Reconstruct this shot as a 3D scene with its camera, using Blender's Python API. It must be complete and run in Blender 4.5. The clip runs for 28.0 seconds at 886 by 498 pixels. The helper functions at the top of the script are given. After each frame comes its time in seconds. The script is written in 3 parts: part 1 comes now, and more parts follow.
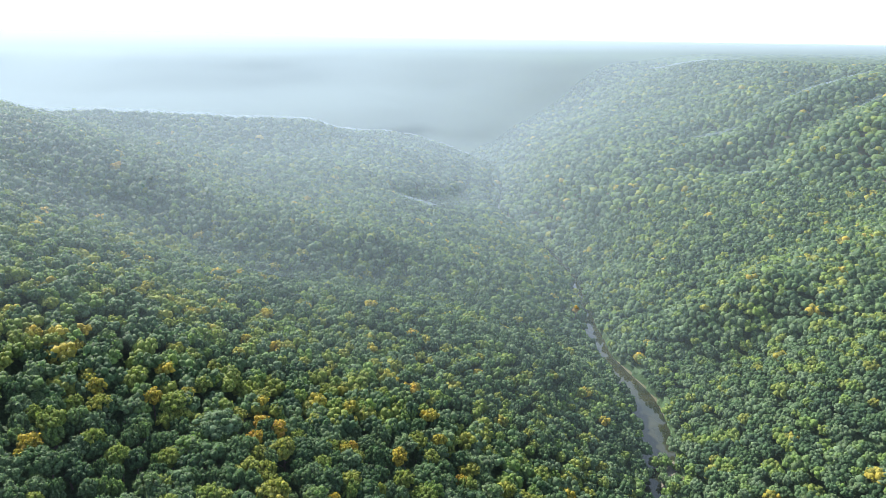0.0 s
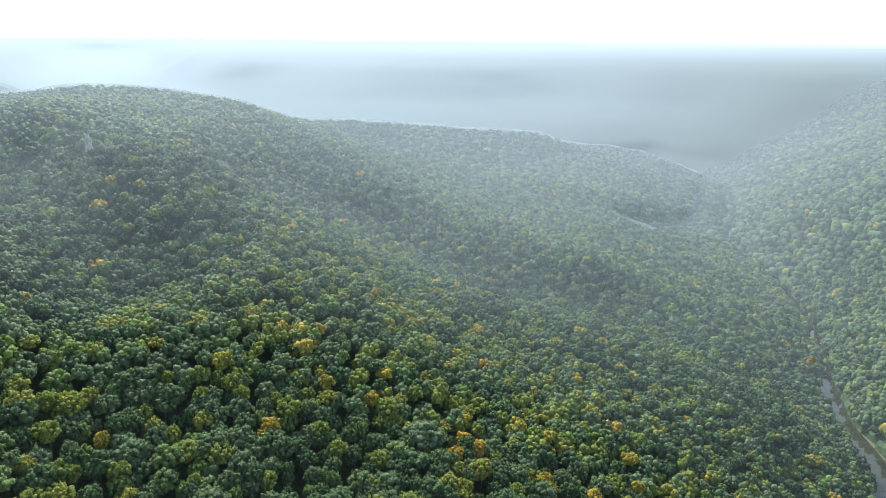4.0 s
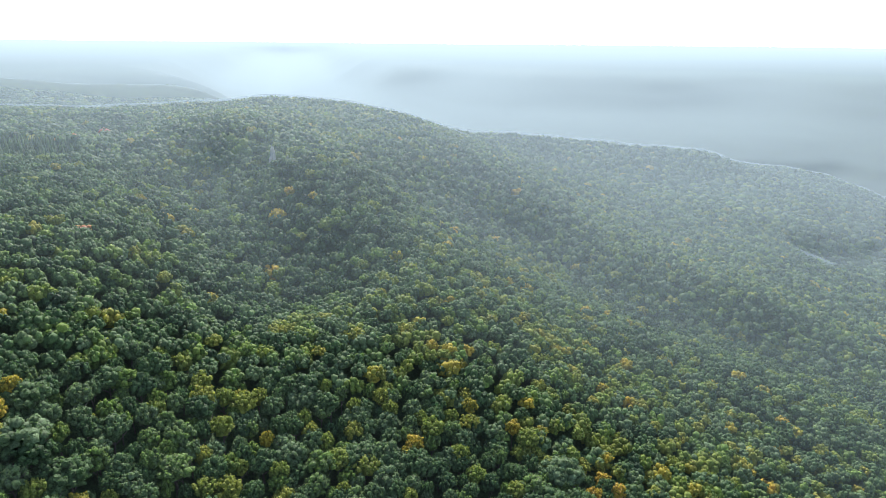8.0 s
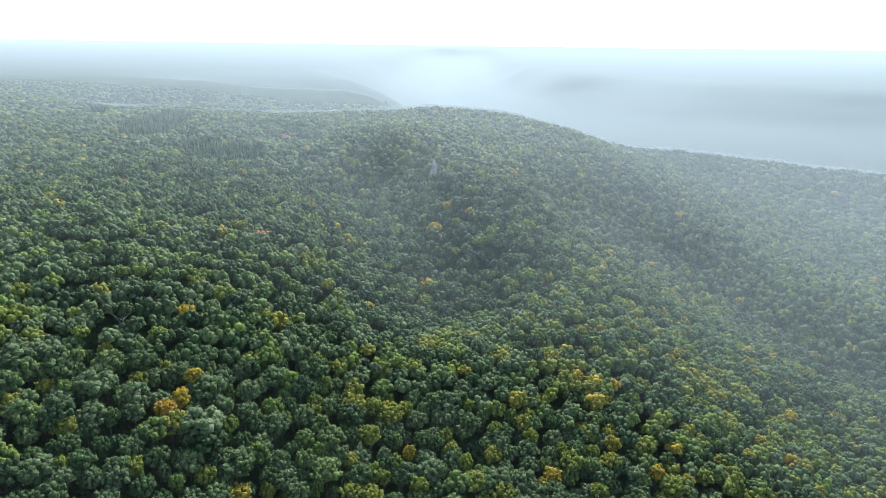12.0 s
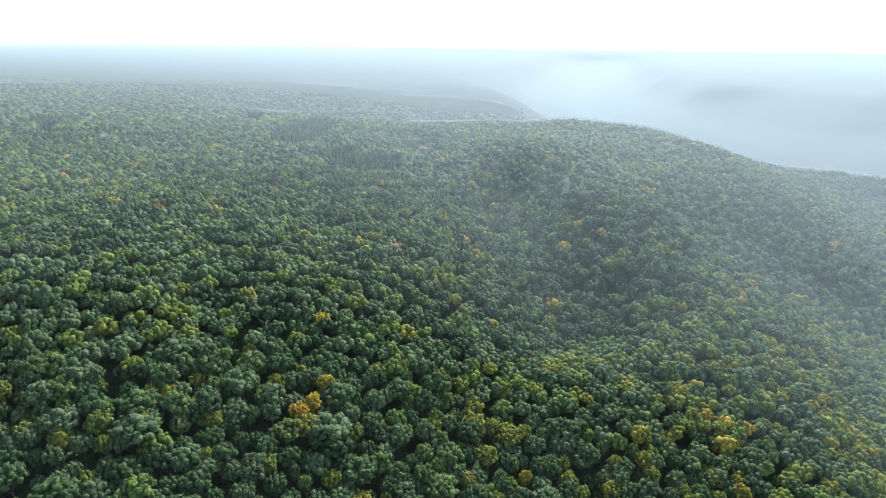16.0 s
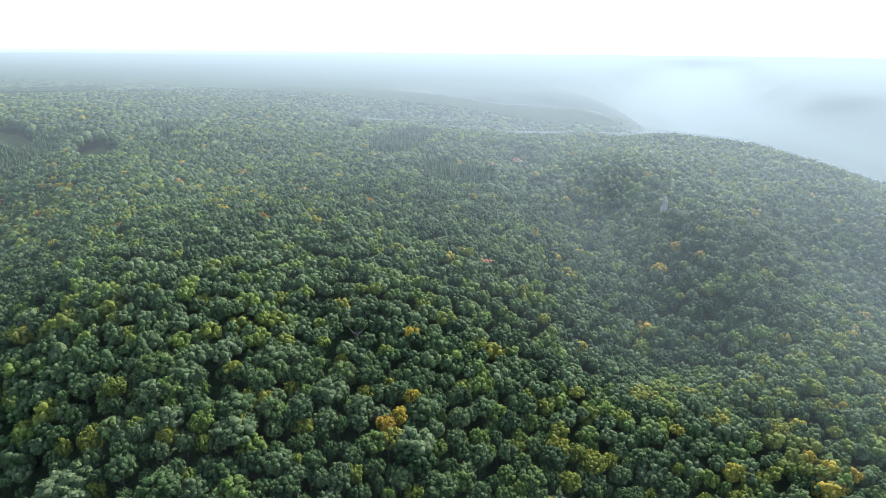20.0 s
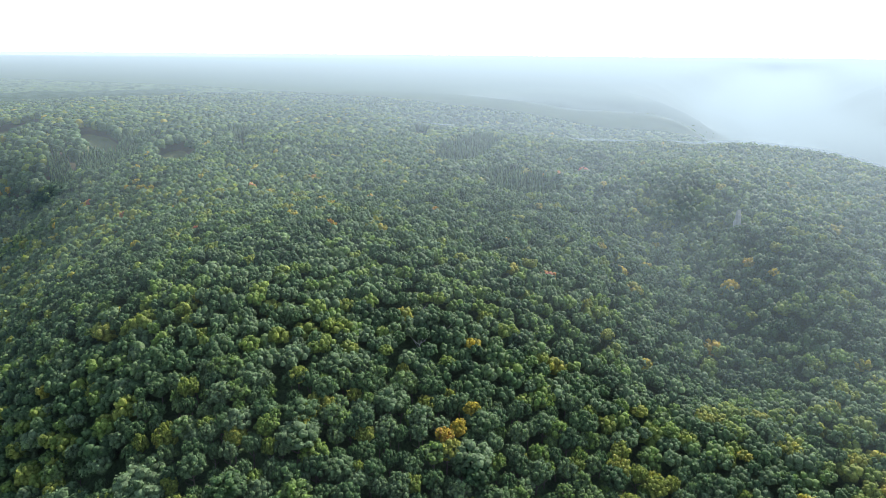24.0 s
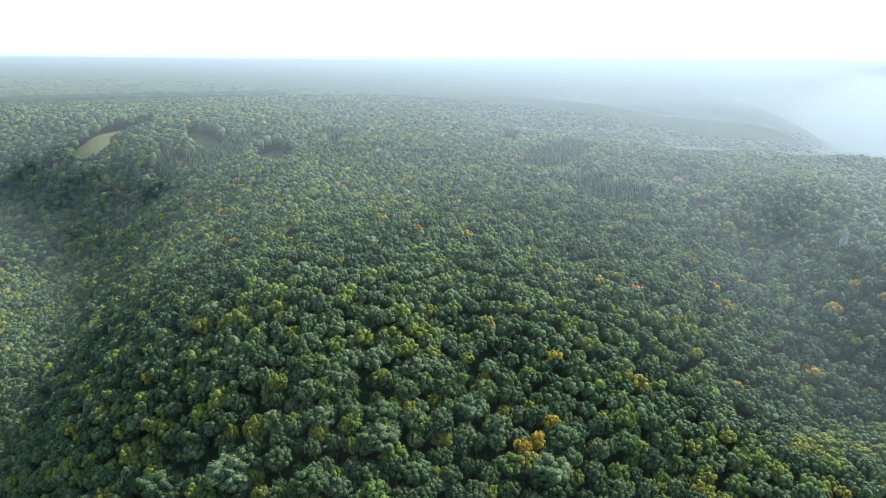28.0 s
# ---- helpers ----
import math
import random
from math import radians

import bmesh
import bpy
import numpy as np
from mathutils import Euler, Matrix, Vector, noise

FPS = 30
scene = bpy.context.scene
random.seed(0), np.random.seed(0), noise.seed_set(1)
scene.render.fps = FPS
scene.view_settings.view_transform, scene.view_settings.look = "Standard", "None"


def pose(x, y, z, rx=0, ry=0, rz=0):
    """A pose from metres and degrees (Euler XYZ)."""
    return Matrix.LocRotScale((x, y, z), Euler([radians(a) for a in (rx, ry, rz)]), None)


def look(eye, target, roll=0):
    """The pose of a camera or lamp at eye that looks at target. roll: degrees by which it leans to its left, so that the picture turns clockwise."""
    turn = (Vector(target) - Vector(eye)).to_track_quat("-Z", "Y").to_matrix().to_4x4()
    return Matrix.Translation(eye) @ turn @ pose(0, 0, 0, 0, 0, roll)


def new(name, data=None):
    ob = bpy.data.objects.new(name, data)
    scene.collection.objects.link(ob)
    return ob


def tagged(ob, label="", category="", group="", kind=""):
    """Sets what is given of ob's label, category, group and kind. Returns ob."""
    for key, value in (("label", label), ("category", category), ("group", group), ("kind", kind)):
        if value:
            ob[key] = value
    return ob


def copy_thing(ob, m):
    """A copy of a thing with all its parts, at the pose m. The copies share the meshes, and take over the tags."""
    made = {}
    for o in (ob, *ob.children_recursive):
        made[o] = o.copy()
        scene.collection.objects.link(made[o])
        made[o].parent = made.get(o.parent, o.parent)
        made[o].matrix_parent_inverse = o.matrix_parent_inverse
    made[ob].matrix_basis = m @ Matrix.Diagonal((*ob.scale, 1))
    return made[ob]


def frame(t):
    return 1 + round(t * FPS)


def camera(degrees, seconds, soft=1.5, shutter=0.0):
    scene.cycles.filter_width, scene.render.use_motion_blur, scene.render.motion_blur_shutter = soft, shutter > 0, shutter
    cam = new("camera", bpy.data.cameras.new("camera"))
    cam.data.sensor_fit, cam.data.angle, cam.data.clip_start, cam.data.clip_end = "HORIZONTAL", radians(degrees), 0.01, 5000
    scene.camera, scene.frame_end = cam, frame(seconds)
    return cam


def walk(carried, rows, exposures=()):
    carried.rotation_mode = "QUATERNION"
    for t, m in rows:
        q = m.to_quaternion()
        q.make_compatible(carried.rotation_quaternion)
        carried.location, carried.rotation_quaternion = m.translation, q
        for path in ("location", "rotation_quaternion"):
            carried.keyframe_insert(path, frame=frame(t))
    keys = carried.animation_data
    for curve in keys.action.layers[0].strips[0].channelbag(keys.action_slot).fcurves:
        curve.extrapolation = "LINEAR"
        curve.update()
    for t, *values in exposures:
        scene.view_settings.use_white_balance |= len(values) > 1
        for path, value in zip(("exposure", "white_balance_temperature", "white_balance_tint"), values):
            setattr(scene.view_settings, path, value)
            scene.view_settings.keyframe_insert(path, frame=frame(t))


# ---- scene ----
# the drone climbs on the spot and turns to its left: seconds, x, y, z, heading to the left of +y, tilt, lean
PATH = [
    (0, 0.0, -0.0, 0.0, 0.00, -17.85, 0.82), (0.5, -0.1, 0.1, 1.1, 3.23, -17.81, 0.74), (1, -0.2, 0.1, 2.3, 5.87, -17.75, 0.65),
    (1.5, -0.3, 0.1, 3.4, 8.50, -17.70, 0.56), (2, -0.4, 0.2, 4.6, 10.95, -17.66, 0.50), (2.5, -0.4, 0.2, 5.7, 13.06, -17.61, 0.43),
    (3, -0.5, 0.2, 6.9, 15.04, -17.57, 0.38), (3.5, -0.4, 0.1, 8.2, 17.04, -17.55, 0.41), (5.5, -0.2, -0.1, 13.6, 24.64, -17.44, 0.48),
    (6, -0.2, -0.2, 14.9, 26.26, -17.43, 0.51), (6.5, -0.4, -0.2, 16.2, 27.81, -17.43, 0.51), (7, -0.6, -0.2, 17.4, 29.34, -17.42, 0.53),
    (7.5, -0.9, -0.2, 18.6, 30.81, -17.41, 0.56), (8, -1.3, -0.2, 19.8, 32.40, -17.41, 0.60), (8.5, -1.6, -0.2, 20.9, 33.98, -17.41, 0.62),
    (9, -1.9, 0.0, 22.0, 35.92, -17.43, 0.61), (9.5, -2.2, 0.2, 23.1, 37.96, -17.45, 0.64), (10, -2.4, 0.3, 24.2, 39.94, -17.45, 0.65),
    (10.5, -2.6, 0.4, 25.2, 41.55, -17.45, 0.67), (11, -2.7, 0.5, 26.3, 43.06, -17.46, 0.69), (11.5, -2.8, 0.4, 27.2, 44.42, -17.44, 0.76),
    (12, -2.8, 0.3, 28.2, 45.78, -17.39, 0.80), (12.5, -2.9, 0.2, 29.1, 47.21, -17.36, 0.79), (14.5, -3.1, -0.2, 32.5, 52.87, -17.27, 0.73),
    (15, -3.2, -0.2, 33.4, 54.23, -17.26, 0.74), (15.5, -3.2, -0.2, 34.2, 55.68, -17.23, 0.76), (16, -3.3, -0.1, 35.0, 57.06, -17.25, 0.76),
    (16.5, -3.3, -0.0, 35.8, 58.48, -17.23, 0.74), (17, -3.4, 0.0, 36.5, 59.84, -17.20, 0.73), (17.5, -3.4, 0.0, 37.2, 61.01, -17.17, 0.74),
    (18, -3.5, -0.0, 37.8, 61.79, -17.13, 0.72), (18.5, -3.5, -0.0, 38.4, 62.56, -17.07, 0.70), (19, -3.6, -0.1, 39.0, 63.41, -17.03, 0.67),
    (19.5, -3.6, -0.1, 39.6, 64.27, -16.97, 0.69), (20, -3.7, -0.1, 40.1, 65.10, -16.94, 0.68), (20.5, -3.7, -0.1, 40.7, 65.83, -16.90, 0.67),
    (21, -3.7, -0.1, 41.2, 66.53, -16.88, 0.65), (21.5, -3.7, -0.1, 41.6, 67.26, -16.85, 0.61), (23.5, -3.9, -0.2, 43.4, 70.19, -16.79, 0.55),
    (24, -3.9, -0.2, 43.7, 70.74, -16.80, 0.54), (24.5, -4.0, -0.2, 44.1, 71.42, -16.78, 0.55), (25, -4.0, -0.3, 44.5, 73.12, -16.79, 0.56),
    (25.5, -3.9, -0.3, 44.8, 74.54, -16.80, 0.56), (26, -3.9, -0.4, 45.2, 75.79, -16.79, 0.55), (26.5, -3.8, -0.4, 45.5, 76.47, -16.76, 0.57),
    (27, -3.7, -0.5, 45.8, 77.12, -16.75, 0.57), (27.5, -3.6, -0.6, 46.2, 77.77, -16.73, 0.56), (28, -3.5, -0.7, 46.5, 78.22, -16.72, 0.56),
]


def aim(x, y, z, heading, tilt, lean):
    h, p = radians(heading), radians(tilt)
    eye = Vector((x, y, z))
    return look(eye, eye + Vector((-math.sin(h) * math.cos(p), math.cos(h) * math.cos(p), math.sin(p))) * 100, lean)


cam = camera(66.7, 28.0, soft=0.7)
walk(cam, [(r[0], aim(*r[1:])) for r in PATH], exposures=[(0.0, 1.02), (3.0, 0.86), (8.0, 0.74), (28.0, 0.74)])

# ---- daylight ----
SUN_HEADING, SUN_HEIGHT = 38.0, 38.0          # degrees to the left of +y, degrees above the horizon
SUN_FLAT = Vector((-math.sin(radians(SUN_HEADING)), math.cos(radians(SUN_HEADING)), 0))
sun = new("sun", bpy.data.lights.new("sun", "SUN"))
sun.data.energy, sun.data.angle, sun.data.color = 5.0, radians(0.6), (1.0, 0.96, 0.89)
sun.matrix_world = look(SUN_FLAT * 1000 * math.cos(radians(SUN_HEIGHT)) + Vector((0, 0, 1000 * math.sin(radians(SUN_HEIGHT)))), (0, 0, 0))

SKY_STRENGTH, SKY_EDGE, SKY_SUNWARD = 0.15, 0.57, 1.45
world = bpy.data.worlds.new("sky")
scene.world = world
world.use_nodes = True
wn, wl = world.node_tree.nodes, world.node_tree.links
sky = wn.new("ShaderNodeTexSky")
sky.sky_type, sky.sun_disc = "NISHITA", False
sky.sun_elevation, sky.sun_rotation = radians(SUN_HEIGHT), radians(360 - SUN_HEADING)
sky.air_density, sky.dust_density, sky.ozone_density, sky.altitude = 1.0, 0.6, 1.0, 300
# the sky pales into bright haze towards the horizon, most of all under the sun, with a few thin clouds away from it
way = wn.new("ShaderNodeTexCoord")
split = wn.new("ShaderNodeSeparateXYZ")
wl.new(way.outputs["Generated"], split.inputs[0])


def sky_math(op, a, b=0.0):
    node = wn.new("ShaderNodeMath")
    node.operation = op
    for socket, value in zip(node.inputs, (a, b)):
        if isinstance(value, bpy.types.NodeSocket):
            wl.new(value, socket)
        else:
            socket.default_value = value
    return node.outputs[0]


low = sky_math("EXPONENT", sky_math("MULTIPLY", sky_math("MAXIMUM", split.outputs[2], 0.0), -2.3))
sunward = sky_math("ADD", sky_math("MULTIPLY", split.outputs[0], SUN_FLAT.x), sky_math("MULTIPLY", split.outputs[1], SUN_FLAT.y))
glow = sky_math("ADD", sky_math("MULTIPLY", sky_math("MAXIMUM", sunward, 0.0), SKY_SUNWARD), SKY_EDGE)
cloud = wn.new("ShaderNodeTexNoise")
cloud.inputs["Scale"].default_value, cloud.inputs["Detail"].default_value = 9.0, 5.0
stretch = wn.new("ShaderNodeVectorMath")
stretch.operation = "MULTIPLY"
stretch.inputs[1].default_value = (1, 1, 9)
wl.new(way.outputs["Generated"], stretch.inputs[0]), wl.new(stretch.outputs[0], cloud.inputs["Vector"])
glow = sky_math("MULTIPLY", glow, sky_math("ADD", sky_math("MULTIPLY", cloud.outputs[0], 0.3), 0.85))
pale = wn.new("ShaderNodeVectorMath")
pale.operation = "SCALE"
pale.inputs[0].default_value = (0.90, 1.0, 1.07)
wl.new(glow, pale.inputs["Scale"])
thin = wn.new("ShaderNodeVectorMath")
thin.operation = "SCALE"
thin.inputs["Scale"].default_value = SKY_STRENGTH
wl.new(sky.outputs[0], thin.inputs[0])
blend = wn.new("ShaderNodeMix")
blend.data_type = "RGBA"
wl.new(low, blend.inputs[0]), wl.new(thin.outputs[0], blend.inputs[6]), wl.new(pale.outputs[0], blend.inputs[7])
wl.new(blend.outputs[2], wn["Background"].inputs["Color"])
wn["Background"].inputs["Strength"].default_value = 1.0


# ---- materials ----
class Nodes:
    """A material's node tree, with short ways to add and join nodes."""

    def __init__(self, name):
        self.mat = bpy.data.materials.new(name)
        self.mat.use_nodes = True
        self.tree = self.mat.node_tree
        self.tree.nodes.clear()
        self.out = self.tree.nodes.new("ShaderNodeOutputMaterial")

    def add(self, kind, **values):
        node = self.tree.nodes.new("ShaderNode" + kind)
        for key, value in values.items():
            if key == "op":
                node.operation = value
            elif key == "blend":
                node.blend_type = value
            else:
                self.put(node, key, value)
        return node

    def put(self, node, key, value):
        socket = node.inputs[int(key[1:])] if key[0] == "i" and key[1:].isdigit() else node.inputs[key]
        if isinstance(value, bpy.types.NodeSocket):
            self.tree.links.new(value, socket)
        else:
            socket.default_value = value

    def math(self, op, a, b=0.0):
        return self.add("Math", op=op, i0=a, i1=b).outputs[0]

    def ramp(self, fac, stops):
        node = self.add("ValToRGB", Fac=fac)
        while len(node.color_ramp.elements) < len(stops):
            node.color_ramp.elements.new(0.5)
        for element, (place, colour) in zip(node.color_ramp.elements, stops):
            element.position, element.color = place, (*colour, 1)
        return node.outputs[0]

    def noise(self, scale, detail=3.0, vector=None):
        node = self.add("TexNoise", Scale=scale, Detail=detail)
        if vector is not None:
            self.put(node, "Vector", vector)
        return node.outputs[0]

    def place(self):
        return self.add("NewGeometry").outputs["Position"]

    def mix(self, fac, a, b, blend="MIX"):
        node = self.tree.nodes.new("ShaderNodeMix")
        node.data_type, node.blend_type = "RGBA", blend
        self.put(node, "i0", fac), self.put(node, "i6", a), self.put(node, "i7", b)
        return node.outputs[2]

    def done(self, shader):
        self.tree.links.new(shader, self.out.inputs["Surface"])
        return self.mat


# leaf tones from blue-green over grey-green and yellow-green to autumn yellow, orange and red
TONES = [(0.0, (0.054, 0.098, 0.054)), (0.22, (0.086, 0.148, 0.060)), (0.45, (0.148, 0.208, 0.114)),
         (0.62, (0.154, 0.234, 0.060)), (0.80, (0.255, 0.268, 0.062)), (0.90, (0.44, 0.33, 0.05)),
         (0.955, (0.44, 0.25, 0.08)), (1.0, (0.40, 0.15, 0.12))]


def leaf_material(name, by_object=None, through_light=0.42):
    """Leaves: the tone of each tree, a lighter or darker shade for each spray, gloss on top and light that shines through."""
    n = Nodes(name)
    if by_object:
        lo, hi = by_object
        tone = n.math("ADD", n.math("MULTIPLY", n.add("ObjectInfo").outputs["Random"], hi - lo), lo)
    else:
        at = n.add("Attribute")
        at.attribute_name = "tone"
        tone = at.outputs["Fac"]
    island = n.add("NewGeometry").outputs["Random Per Island"]
    tone = n.math("ADD", tone, n.math("MULTIPLY", n.math("SUBTRACT", island, 0.5), 0.10))
    colour = n.ramp(tone, TONES)
    place = n.place()
    fine = n.math("ADD", n.math("MULTIPLY", n.noise(1.0, 2.0, place), 0.5), n.math("MULTIPLY", n.noise(3.6, 3.0, place), 0.5))
    coarse = n.noise(0.35, 2.0, place)
    shade = n.math("ADD", n.math("MULTIPLY", n.math("SUBTRACT", fine, 0.5), 3.2), n.math("ADD", n.math("MULTIPLY", island, 0.6), n.math("ADD", n.math("MULTIPLY", coarse, 0.5), 0.55)))
    shade = n.math("MAXIMUM", shade, 0.25)
    grey = n.add("CombineColor", Red=shade, Green=shade, Blue=shade).outputs[0]
    colour = n.mix(1.0, colour, grey, "MULTIPLY")
    bump = n.add("Bump", Strength=0.8, Distance=0.5, Height=fine)
    top = n.add("BsdfPrincipled", Roughness=0.55)
    n.put(top, "Base Color", colour), n.put(top, "Specular IOR Level", 0.13), n.put(top, "Normal", bump.outputs[0])
    warm = n.mix(1.0, colour, (1.06, 1.15, 0.85, 1), "MULTIPLY")
    under = n.add("BsdfTranslucent", Color=warm)
    both = n.add("MixShader", Fac=through_light)
    n.tree.links.new(top.outputs[0], both.inputs[1]), n.tree.links.new(under.outputs[0], both.inputs[2])
    return n.done(both.outputs[0])


def rough_material(name, stops, scale, fine=0.0, roughness=0.9):
    n = Nodes(name)
    place = n.place()
    fac = n.math("ADD", n.math("MULTIPLY", n.noise(scale, 5.0, place), 0.6), n.math("MULTIPLY", n.noise(scale * 7, 4.0, place), 0.4))
    b = n.add("BsdfPrincipled", Roughness=roughness)
    n.put(b, "Base Color", n.ramp(fac, stops))
    if fine:
        bump = n.add("Bump", Strength=0.6, Distance=fine, Height=n.noise(scale * 9, 6.0, place))
        n.put(b, "Normal", bump.outputs[0])
    return n.done(b.outputs[0])


FLOOR = rough_material("forest_floor", [(0.3, (0.07, 0.06, 0.035)), (0.5, (0.10, 0.09, 0.05)), (0.7, (0.07, 0.10, 0.035))], 0.08, 0.2)
BARK = rough_material("bark", [(0.3, (0.09, 0.075, 0.06)), (0.7, (0.22, 0.19, 0.16))], 1.5, 0.05)
GRASS = rough_material("meadow_grass", [(0.3, (0.09, 0.12, 0.035)), (0.5, (0.13, 0.15, 0.05)), (0.7, (0.18, 0.17, 0.08))], 0.09, 0.1)
GRAVEL = rough_material("river_gravel", [(0.3, (0.12, 0.105, 0.08)), (0.5, (0.18, 0.155, 0.12)), (0.7, (0.09, 0.10, 0.05))], 0.25, 0.1)
DEAD_WOOD = rough_material("dead_wood", [(0.3, (0.26, 0.25, 0.23)), (0.7, (0.45, 0.43, 0.40))], 1.5, 0.05)
WHITE_PAINT = rough_material("white_paint", [(0.3, (0.70, 0.70, 0.68)), (0.7, (0.82, 0.82, 0.80))], 0.4)
ROOF_METAL = rough_material("roof_metal", [(0.3, (0.60, 0.62, 0.63)), (0.7, (0.75, 0.76, 0.77))], 0.5, 0.0, 0.45)
ROCK = rough_material("pale_rock", [(0.3, (0.45, 0.43, 0.40)), (0.7, (0.78, 0.76, 0.72))], 0.6, 0.1)
STUFF_LEAF = leaf_material("forest_leaves")
OAK_LEAF = leaf_material("oak_leaves", (0.05, 0.42))
HICKORY_LEAF = leaf_material("hickory_leaves", (0.42, 0.66))
POPLAR_LEAF = leaf_material("poplar_leaves", (0.15, 0.62))
TURNING_LEAF = leaf_material("turning_leaves", (0.69, 0.80))
YELLOW_LEAF = leaf_material("yellow_leaves", (0.84, 0.91))
ORANGE_LEAF = leaf_material("orange_leaves", (0.92, 0.96))
RED_LEAF = leaf_material("red_leaves", (0.96, 1.0))


def water_material():
    n = Nodes("river_water")
    place = n.place()
    b = n.add("BsdfPrincipled", Roughness=0.03, IOR=1.33)
    n.put(b, "Specular IOR Level", 0.8)
    n.put(b, "Base Color", n.ramp(n.noise(0.05, 3.0, place), [(0.35, (0.014, 0.020, 0.012)), (0.65, (0.040, 0.042, 0.022))]))
    bump = n.add("Bump", Strength=0.12, Distance=0.05, Height=n.noise(0.9, 3.0, place))
    n.put(b, "Normal", bump.outputs[0])
    return n.done(b.outputs[0])


WATER = water_material()


def painted_haze_material():
    """Haze painted on a sheet: clear near the flight's start, thicker with the distance and towards the sun."""
    n = Nodes("haze")
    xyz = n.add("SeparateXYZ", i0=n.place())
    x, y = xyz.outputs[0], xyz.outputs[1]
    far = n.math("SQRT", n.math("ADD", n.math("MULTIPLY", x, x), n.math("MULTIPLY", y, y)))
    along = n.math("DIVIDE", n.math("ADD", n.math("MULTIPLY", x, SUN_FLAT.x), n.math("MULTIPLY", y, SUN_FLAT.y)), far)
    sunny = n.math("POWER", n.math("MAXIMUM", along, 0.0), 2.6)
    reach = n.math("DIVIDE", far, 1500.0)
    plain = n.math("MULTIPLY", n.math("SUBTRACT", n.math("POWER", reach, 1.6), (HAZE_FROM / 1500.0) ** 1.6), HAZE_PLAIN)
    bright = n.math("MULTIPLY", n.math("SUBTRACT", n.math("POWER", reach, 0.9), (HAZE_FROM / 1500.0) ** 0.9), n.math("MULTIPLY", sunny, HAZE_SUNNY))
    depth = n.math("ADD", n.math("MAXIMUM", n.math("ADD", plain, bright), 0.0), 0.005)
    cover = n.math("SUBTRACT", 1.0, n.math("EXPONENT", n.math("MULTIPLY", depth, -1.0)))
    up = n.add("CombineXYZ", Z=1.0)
    # this pale colour stands in for light scattered by the air
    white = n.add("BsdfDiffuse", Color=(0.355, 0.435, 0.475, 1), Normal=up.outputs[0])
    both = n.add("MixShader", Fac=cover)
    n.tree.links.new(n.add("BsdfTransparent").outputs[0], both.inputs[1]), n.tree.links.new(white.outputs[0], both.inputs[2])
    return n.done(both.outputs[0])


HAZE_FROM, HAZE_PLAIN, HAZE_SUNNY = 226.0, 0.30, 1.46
PAINTED_HAZE = painted_haze_material()

# ---- the lie of the land ----
RIVER = np.array([(260, -600), (150, -300), (100, 0), (92, 150), (100, 259), (112, 300), (116, 345), (104, 398), (106, 450), (112, 534),
                  (95, 650), (66, 760), (74, 860), (82, 1000), (50, 1080), (-40, 1120), (-150, 1080), (-300, 1012), (-470, 945), (-650, 935),
                  (-850, 1010), (-1080, 1090), (-1350, 1290), (-1700, 1640), (-2300, 2260), (-3100, 3100)], float)
WATER_Z = -200.0
rng = np.random.default_rng(7)
LATTICE = rng.random((256, 256))


def smooth_noise(x, y, size, shift=0):
    """Value noise in 0..1 with that wavelength in metres."""
    u, v = x / size + shift * 17.3, y / size + shift * 5.1
    i, j = np.floor(u).astype(int), np.floor(v).astype(int)
    a, b = u - i, v - j
    a, b = a * a * (3 - 2 * a), b * b * (3 - 2 * b)
    g = lambda p, q: LATTICE[p % 256, q % 256]
    return (g(i, j) * (1 - a) + g(i + 1, j) * a) * (1 - b) + (g(i, j + 1) * (1 - a) + g(i + 1, j + 1) * a) * b


def from_line(line, x, y):
    """Distance from a polyline, on which side (left positive), and how far along it."""
    best, side, along = np.full(np.shape(x), 1e9), np.zeros(np.shape(x)), np.zeros(np.shape(x))
    gone = 0.0
    for (ax, ay), (bx, by) in zip(line[:-1], line[1:]):
        dx, dy = bx - ax, by - ay
        long2 = dx * dx + dy * dy
        f = np.clip(((x - ax) * dx + (y - ay) * dy) / long2, 0, 1)
        d = np.hypot(x - ax - f * dx, y - ay - f * dy)
        near = d < best
        best = np.where(near, d, best)
        side = np.where(near, np.sign(dx * (y - ay) - dy * (x - ax)), side)
        along = np.where(near, gone + f * math.sqrt(long2), along)
        gone += math.sqrt(long2)
    return best, side, along


def step(v, a, b):
    f = np.clip((v - a) / (b - a), 0, 1)
    return f * f * (3 - 2 * f)


# hollows that cut into the slopes: line, depth, half width
HOLLOWS = [([(-215, 352), (-105, 372), (-30, 392)], 15, 40),
           ([(-300, 234), (-255, 212), (-205, 192)], 22, 40),
           ([(-25, 625), (0, 680), (35, 760)], 13, 24),
           ([(105, 400), (180, 425), (260, 450), (350, 490)], 10, 38),
           ([(130, 348), (185, 352)], 15, 28),
           ([(-120, -200), (-300, -180), (-430, -187), (-540, -214), (-740, -350)], 100, 105),
           ([(420, 1350), (250, 1250), (110, 1130)], 25, 90),
           ([(330, 800), (430, 850), (520, 930)], 22, 40),
           ([(300, 650), (400, 700), (500, 740)], 22, 38),
           ([(-370, 540), (-280, 600)], 8, 65),
           ([(-560, 450), (-640, 385), (-720, 300)], 13, 85),
           ([(-860, 960), (-850, 760), (-930, 630), (-1130, 570)], 55, 85)]
